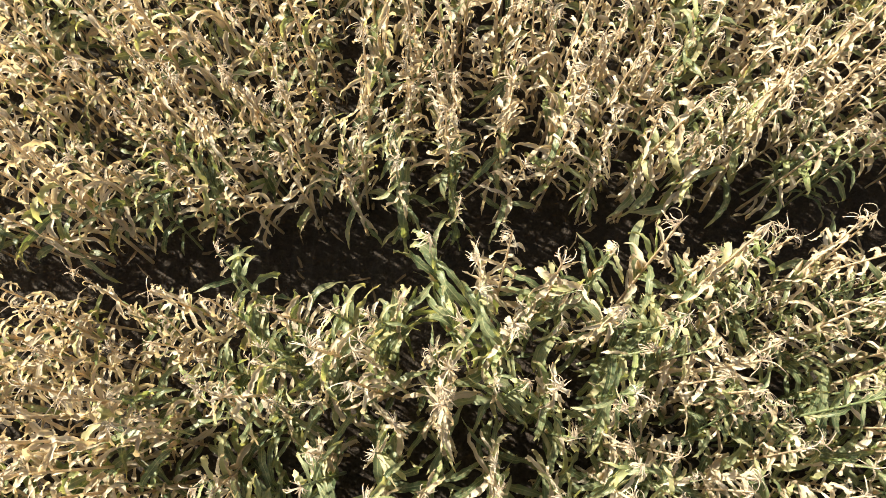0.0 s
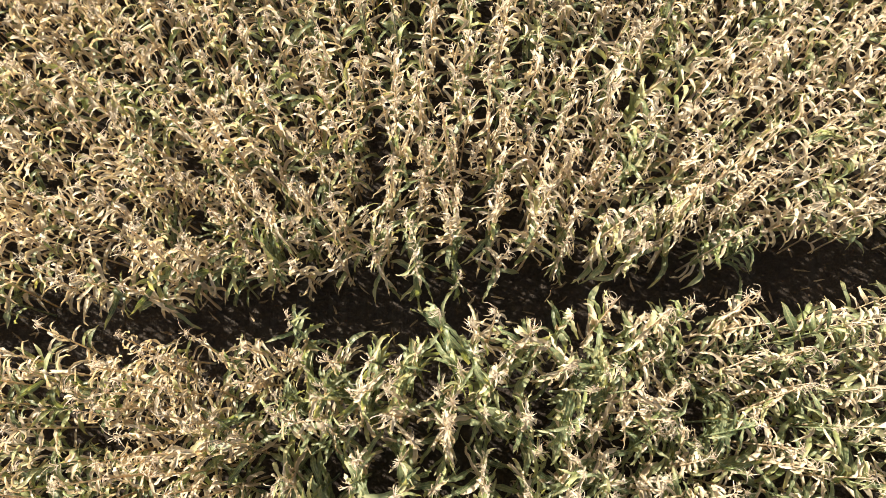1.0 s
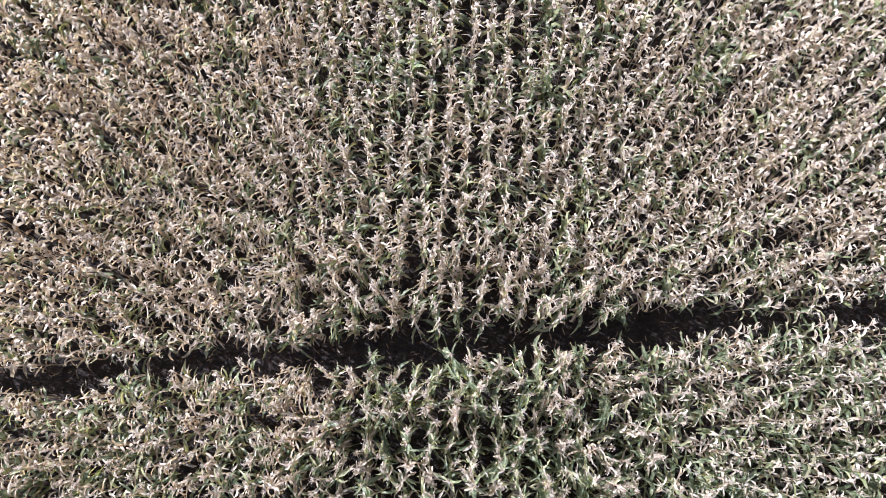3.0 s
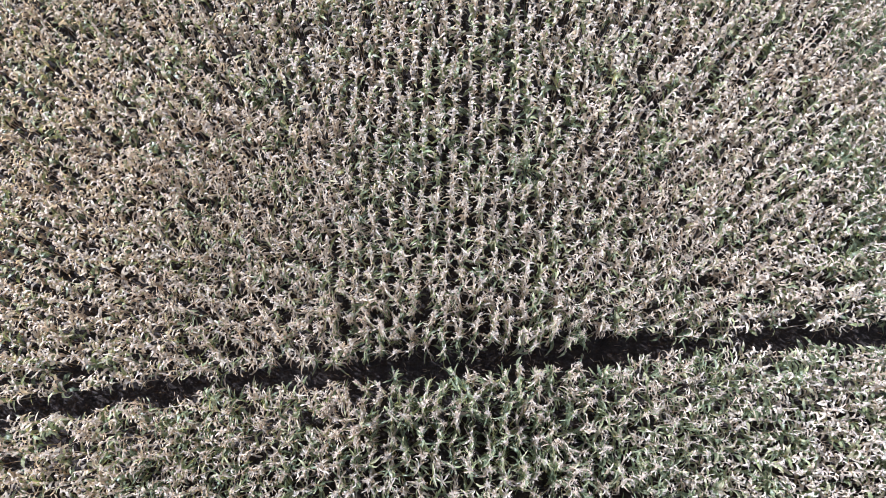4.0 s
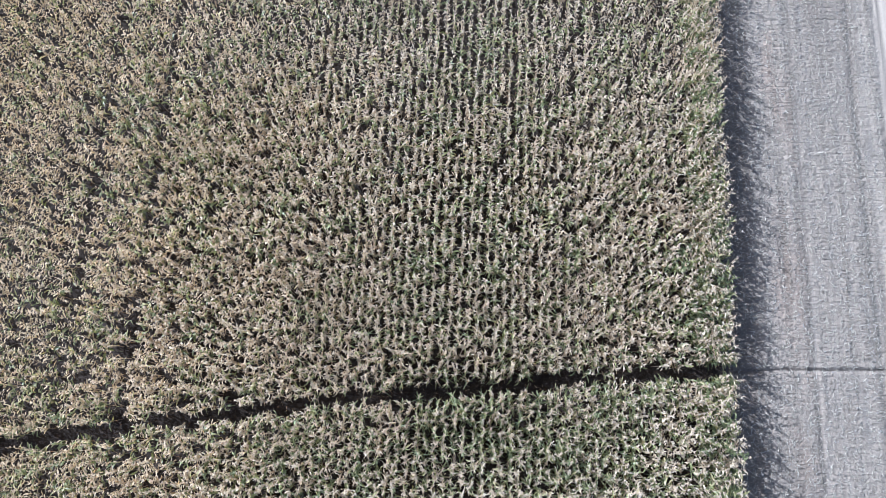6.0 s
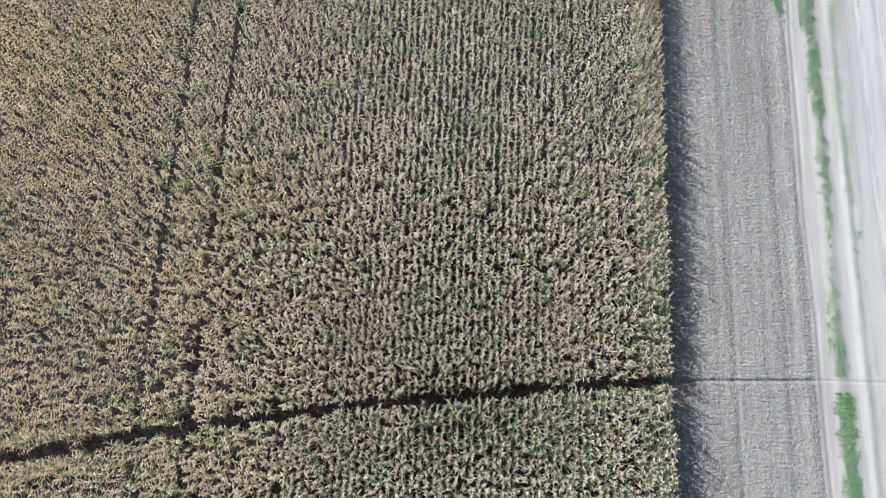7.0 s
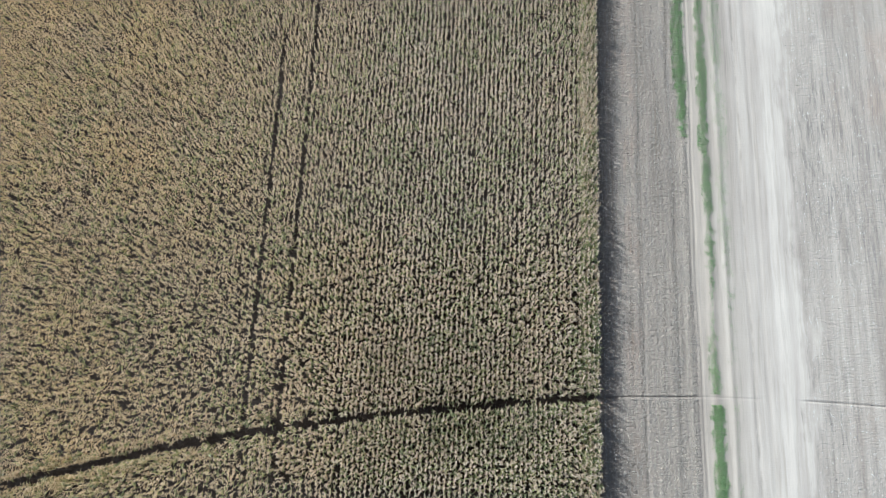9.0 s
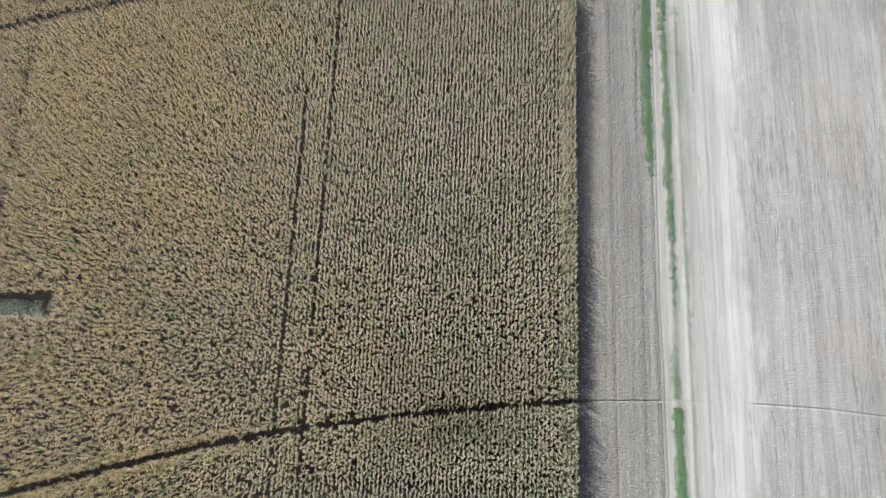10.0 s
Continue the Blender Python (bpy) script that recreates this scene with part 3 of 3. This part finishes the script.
def build_maize(dry, seed):
    """One maize plant of height 1 unit = 2.4 m: stalk, leaves, ear, tassel."""
    r = np.random.default_rng(seed)
    root = new("maize_plant")
    root.empty_display_size = 0.1
    h = 2.42
    one = np.ones(1)

    def arr(v):
        return np.array([v], float)

    stalk = single(lambda p: tubes(p, np.array([[0, 0, -0.03]]), np.array([[0, 0, h]]), arr(0.016), arr(0.006), np.array([2 if dry > 0.5 else 4]), 6, 14, 0.2), "stalk")
    part("stalk", stalk, root)
    turn = 0.5 * math.pi + r.normal(0, 0.3)
    count = 19
    for i in range(count):
        f = 0.2 + 0.77 * (i + 0.6) / count
        a = leaf_shape(f, arr(dry), r, 1)
        d = a["mats"][0] == 2

        def leaf(p, i=i, f=f, a=a):
            blades(p, np.array([[0, 0, h * f * 0.97]]), arr(turn + math.pi * (i % 2) + r.normal(0, 0.45)), a["length"] * (1.05 if f < 0.6 else 0.8), a["width"] * (0.92 if f < 0.6 else 0.8), a["up"], a["down"], a["droop"],
                   a["swirl"], a["twist"], a["fold"], a["mats"], 13, crumple=a["crumple"] * 0.75, r=r, ragged=0.6)
        part("leaf", single(leaf, "leaf"), root, "dry curled tan leaf" if d else "")

    def tassel(p):
        n = 16
        az = r.uniform(0, 6.28) + r.normal(0, 0.9, n)
        first = np.arange(n) == 0
        blades(p, np.stack([0 * az, 0 * az, h - 0.02 * (np.arange(n) % 6)], -1), az, np.where(first, 0.22, 0.14) * r.uniform(0.5, 1.3, n),
               0.0065 * r.uniform(0.8, 1.3, n), np.radians(np.where(first, 82, r.normal(58, 14, n))), np.radians(np.where(first, -20, r.normal(-85, 30, n))),
               r.uniform(0.4, 1.0, n), r.normal(0, 1.4, n), r.normal(0, 0.8, n), np.full(n, 0.5), np.full(n, 3), 6, taper=0.4, crumple=np.full(n, 0.35), r=r)
    part("tassel", single(tassel, "tassel"), root, "dry tan tassel")

    def ear(p):
        a = turn + 0.8
        ox, oy = math.cos(a), math.sin(a)
        foot = np.array([[0.015 * ox, 0.015 * oy, h * 0.47]])
        mid = foot + np.array([[0.035 * ox, 0.035 * oy, 0.10]])
        end = mid + np.array([[0.03 * ox, 0.03 * oy, 0.13]])
        tubes(p, foot, mid, arr(0.012), arr(0.028), np.array([1]), 6, 2)
        tubes(p, mid, end, arr(0.028), arr(0.006), np.array([2]), 6, 3)
    part("ear", single(ear, "ear"), root, "husked ear with a dry tip")
    return root


heroes = np.flatnonzero(HERO)
LABELS = ("green maize plant with a tan tassel in the row", "maize plant turning yellow, with dry upper leaves", "dried tan maize plant with curled leaves")
stock = []
for level, dryness in enumerate((0.22, 0.34, 0.42, 0.5, 0.58, 0.68, 0.8)):
    for v in range(2):
        stock.append((dryness, build_maize(dryness, 100 + 10 * level + v), 0 if dryness < 0.4 else 1 if dryness < 0.6 else 2))
for dryness, plant, kind_ in stock:
    tagged(plant, LABELS[kind_], "maize plant", "maize plants in rows beside the path")
pick_rng = np.random.default_rng(5)
used = set()
for i in heroes:
    order = sorted(range(len(stock)), key=lambda s: abs(stock[s][0] - DRYNESS[i] - 0.05) + pick_rng.uniform(0, 0.16))
    s = order[0]
    scale = PH[i] / 2.42
    m = Matrix.LocRotScale((PX[i], PY[i], 0), Euler((-LEAN[i, 1], LEAN[i, 0], pick_rng.normal(0, 0.45) + math.pi * pick_rng.integers(0, 2))), (scale * pick_rng.uniform(0.9, 1.1),) * 2 + (scale,))
    if s in used:
        copy_thing(stock[s][1], m)
    else:
        stock[s][1].matrix_basis = m
        used.add(s)
for s, (_, plant, _k) in enumerate(stock):
    if s not in used:
        for o in (*plant.children_recursive, plant):
            bpy.data.objects.remove(o)


# ---- residue, clods and grass on the open land ----
def scatter(name, x, y, make, materials, label, category):
    pile = Pile()
    make(pile, np.stack([x, y, ground_height(x, y)], -1))
    return tagged(new(name, pile.mesh(name, materials, smooth=False)), label, category, kind="stuff")


def clod_maker(size):
    def make(pile, p):
        n = len(p)
        s = size * rng.uniform(0.4, 1.0, n) ** 1.6
        a = rng.uniform(0, 6.28, n)
        # a squat, skewed block
        c = np.array([[-1, -1, -0.5], [1, -1, -0.5], [1, 1, -0.5], [-1, 1, -0.5], [-0.55, -0.6, 0.8], [0.6, -0.5, 0.7], [0.5, 0.55, 0.85], [-0.6, 0.5, 0.65]])
        v = c[None] * (1 + rng.normal(0, 0.18, (n, 8, 3))) * s[:, None, None]
        ca, sa = np.cos(a)[:, None], np.sin(a)[:, None]
        v = np.stack([v[..., 0] * ca - v[..., 1] * sa, v[..., 0] * sa + v[..., 1] * ca, v[..., 2]], -1) + p[:, None]
        q = np.array([[4, 5, 6, 7], [0, 1, 5, 4], [1, 2, 6, 5], [2, 3, 7, 6], [3, 0, 4, 7]])
        pile.add(v.reshape(-1, 3), (np.arange(n)[:, None, None] * 8 + q[None]).reshape(-1, 4), np.zeros(n * 5, int), np.zeros((n * 8, 2)))
    return make


def straw_maker(length, width, tilt, heading=3.2):
    def make(pile, p):
        n = len(p)
        blades(pile, p + np.array([0, 0, 0.012]), math.pi / 2 + rng.uniform(-heading, heading, n), length * rng.uniform(0.4, 1.2, n), width * rng.uniform(0.6, 1.3, n),
               np.radians(rng.normal(tilt, 12, n)), np.radians(rng.normal(-10, 14, n)), np.full(n, 1.0), rng.normal(0, 0.5, n), rng.normal(0, 0.6, n),
               np.full(n, 0.8), np.zeros(n, int), 2, across=2)
    return make


def grass_maker(height):
    def make(pile, p):
        n = len(p)
        blades(pile, p - np.array([0, 0, 0.01]), rng.uniform(0, 6.28, n), height * rng.uniform(0.5, 1.3, n), rng.uniform(0.02, 0.045, n),
               np.radians(rng.normal(70, 12, n)), np.radians(rng.normal(5, 30, n)), np.full(n, 1.2), rng.normal(0, 0.5, n), rng.normal(0, 0.6, n),
               np.full(n, 0.5), np.zeros(n, int), 2, across=2)
    return make


n = 5000
cx, cy = rng.uniform(15.5, 26.6, n), rng.uniform(-13, 68, n)
scatter("soil_clods", cx, cy, clod_maker(0.05), [CLOD], "grey dry clods on the tilled strip beside the maize", "soil")
n = 2200
cx, cy = 19.0 + 1.35 * rng.integers(0, 6, n) + rng.normal(0, 0.16, n), rng.uniform(-13, 68, n)
scatter("soil_clods", cx, cy, clod_maker(0.065), [CLOD], "larger clods in lines along the tilled strip", "soil")
n = 34000
cx, cy = rng.uniform(15.5, 26.5, n), rng.uniform(-13, 68, n)
cx += 0.11 * np.sin(cx * 2 * np.pi / 0.48)
scatter("stubble", cx, cy, straw_maker(0.32, 0.032, 10), [STRAW], "pale broken stalks strewn over tilled soil", "stubble")
n = 7000
cx, cy = rng.uniform(39, 66, n), rng.uniform(-13, 70, n)
scatter("stubble", cx, cy, straw_maker(0.3, 0.045, 8, 1.2), [STRAW_PALE], "sparse bleached straw on the pale fallow field", "stubble")
n = 1500
cx, cy = rng.uniform(39, 66, n), rng.uniform(-13, 70, n)
scatter("soil_clods", cx, cy, clod_maker(0.07), [CLOD], "small clods on the pale fallow field", "soil")
n = 260
cx = rng.uniform(-12, 15.5, n)
cy = path_y(cx) + rng.normal(0, 0.45, n)
scatter("leaf_litter", cx, cy, straw_maker(0.25, 0.035, 8), [LITTER], "fallen dry leaf pieces on the dark path", "litter")


def strip(x0, x1, y0, y1, count, density):
    x, y = rng.uniform(x0 - 0.15, x1 + 0.15, count), rng.uniform(y0, y1, count)
    d = 0.6 * smooth_noise(x, 0.35 * y, 0.6, 9.0) + 0.7 * smooth_noise(x, y, 1.7, 4.2) + density(x, y)
    edge = np.minimum(x - x0, x1 - x) / (x1 - x0)
    keep = d + 1.5 * (edge - 0.24) > rng.uniform(-0.3, 0.5, count)
    return x[keep] + 0.1 * np.sin(y[keep] * 0.23 + x0), y[keep]


GRASSES = (
    (28.2, 29.35, 12, 70, 31000, lambda x, y: np.clip((y - 18) / 40, -0.25, 0.4), 0.16, "green weeds growing between the wheel tracks"),
    (28.15, 29.4, 4.7, 12, 5200, lambda x, y: 0 * y - 0.1, 0.13, "patchy green weeds between the wheel tracks"),
    (28.0, 29.5, -14, 3.6, 16000, lambda x, y: 0.25 + 0.45 * np.exp(-((x - 28.75) / 0.3) ** 2), 0.18, "dense green weeds in a narrow strip beside the track"),
    (25.45, 27.0, 35, 70, 33000, lambda x, y: np.clip((y - 39) / 8, -0.35, 0.45), 0.16, "green grass strip at the edge of the tilled soil"),
    (26.9, 28.2, 38, 70, 7000, lambda x, y: 0 * y - 0.34, 0.07, "thin short grass in the wheel track"),
    (29.9, 31.5, 8, 62, 28000, lambda x, y: np.clip((y - 30) / 30, -0.15, 0.2) - 0.02, 0.08, "thin weeds along the edge of the chalky lane"),
    (30.3, 31.4, -14, 8, 3400, lambda x, y: 0 * y - 0.25, 0.09, "scattered low weeds along the chalky lane"),
    (-64, -53.6, 11.7, 14.2, 9000, lambda x, y: 0 * y + 0.3, 0.2, "grey-green weeds in a short slot cleared in the maize"),
)
for x0, x1, y0, y1, count, density, tall, label in GRASSES:
    gx, gy = strip(x0, x1, y0, y1, count, density)
    scatter("grass_strip", gx, gy, grass_maker(tall), [PALE_WEEDS if x0 < 0 else GRASS], label, "grass")
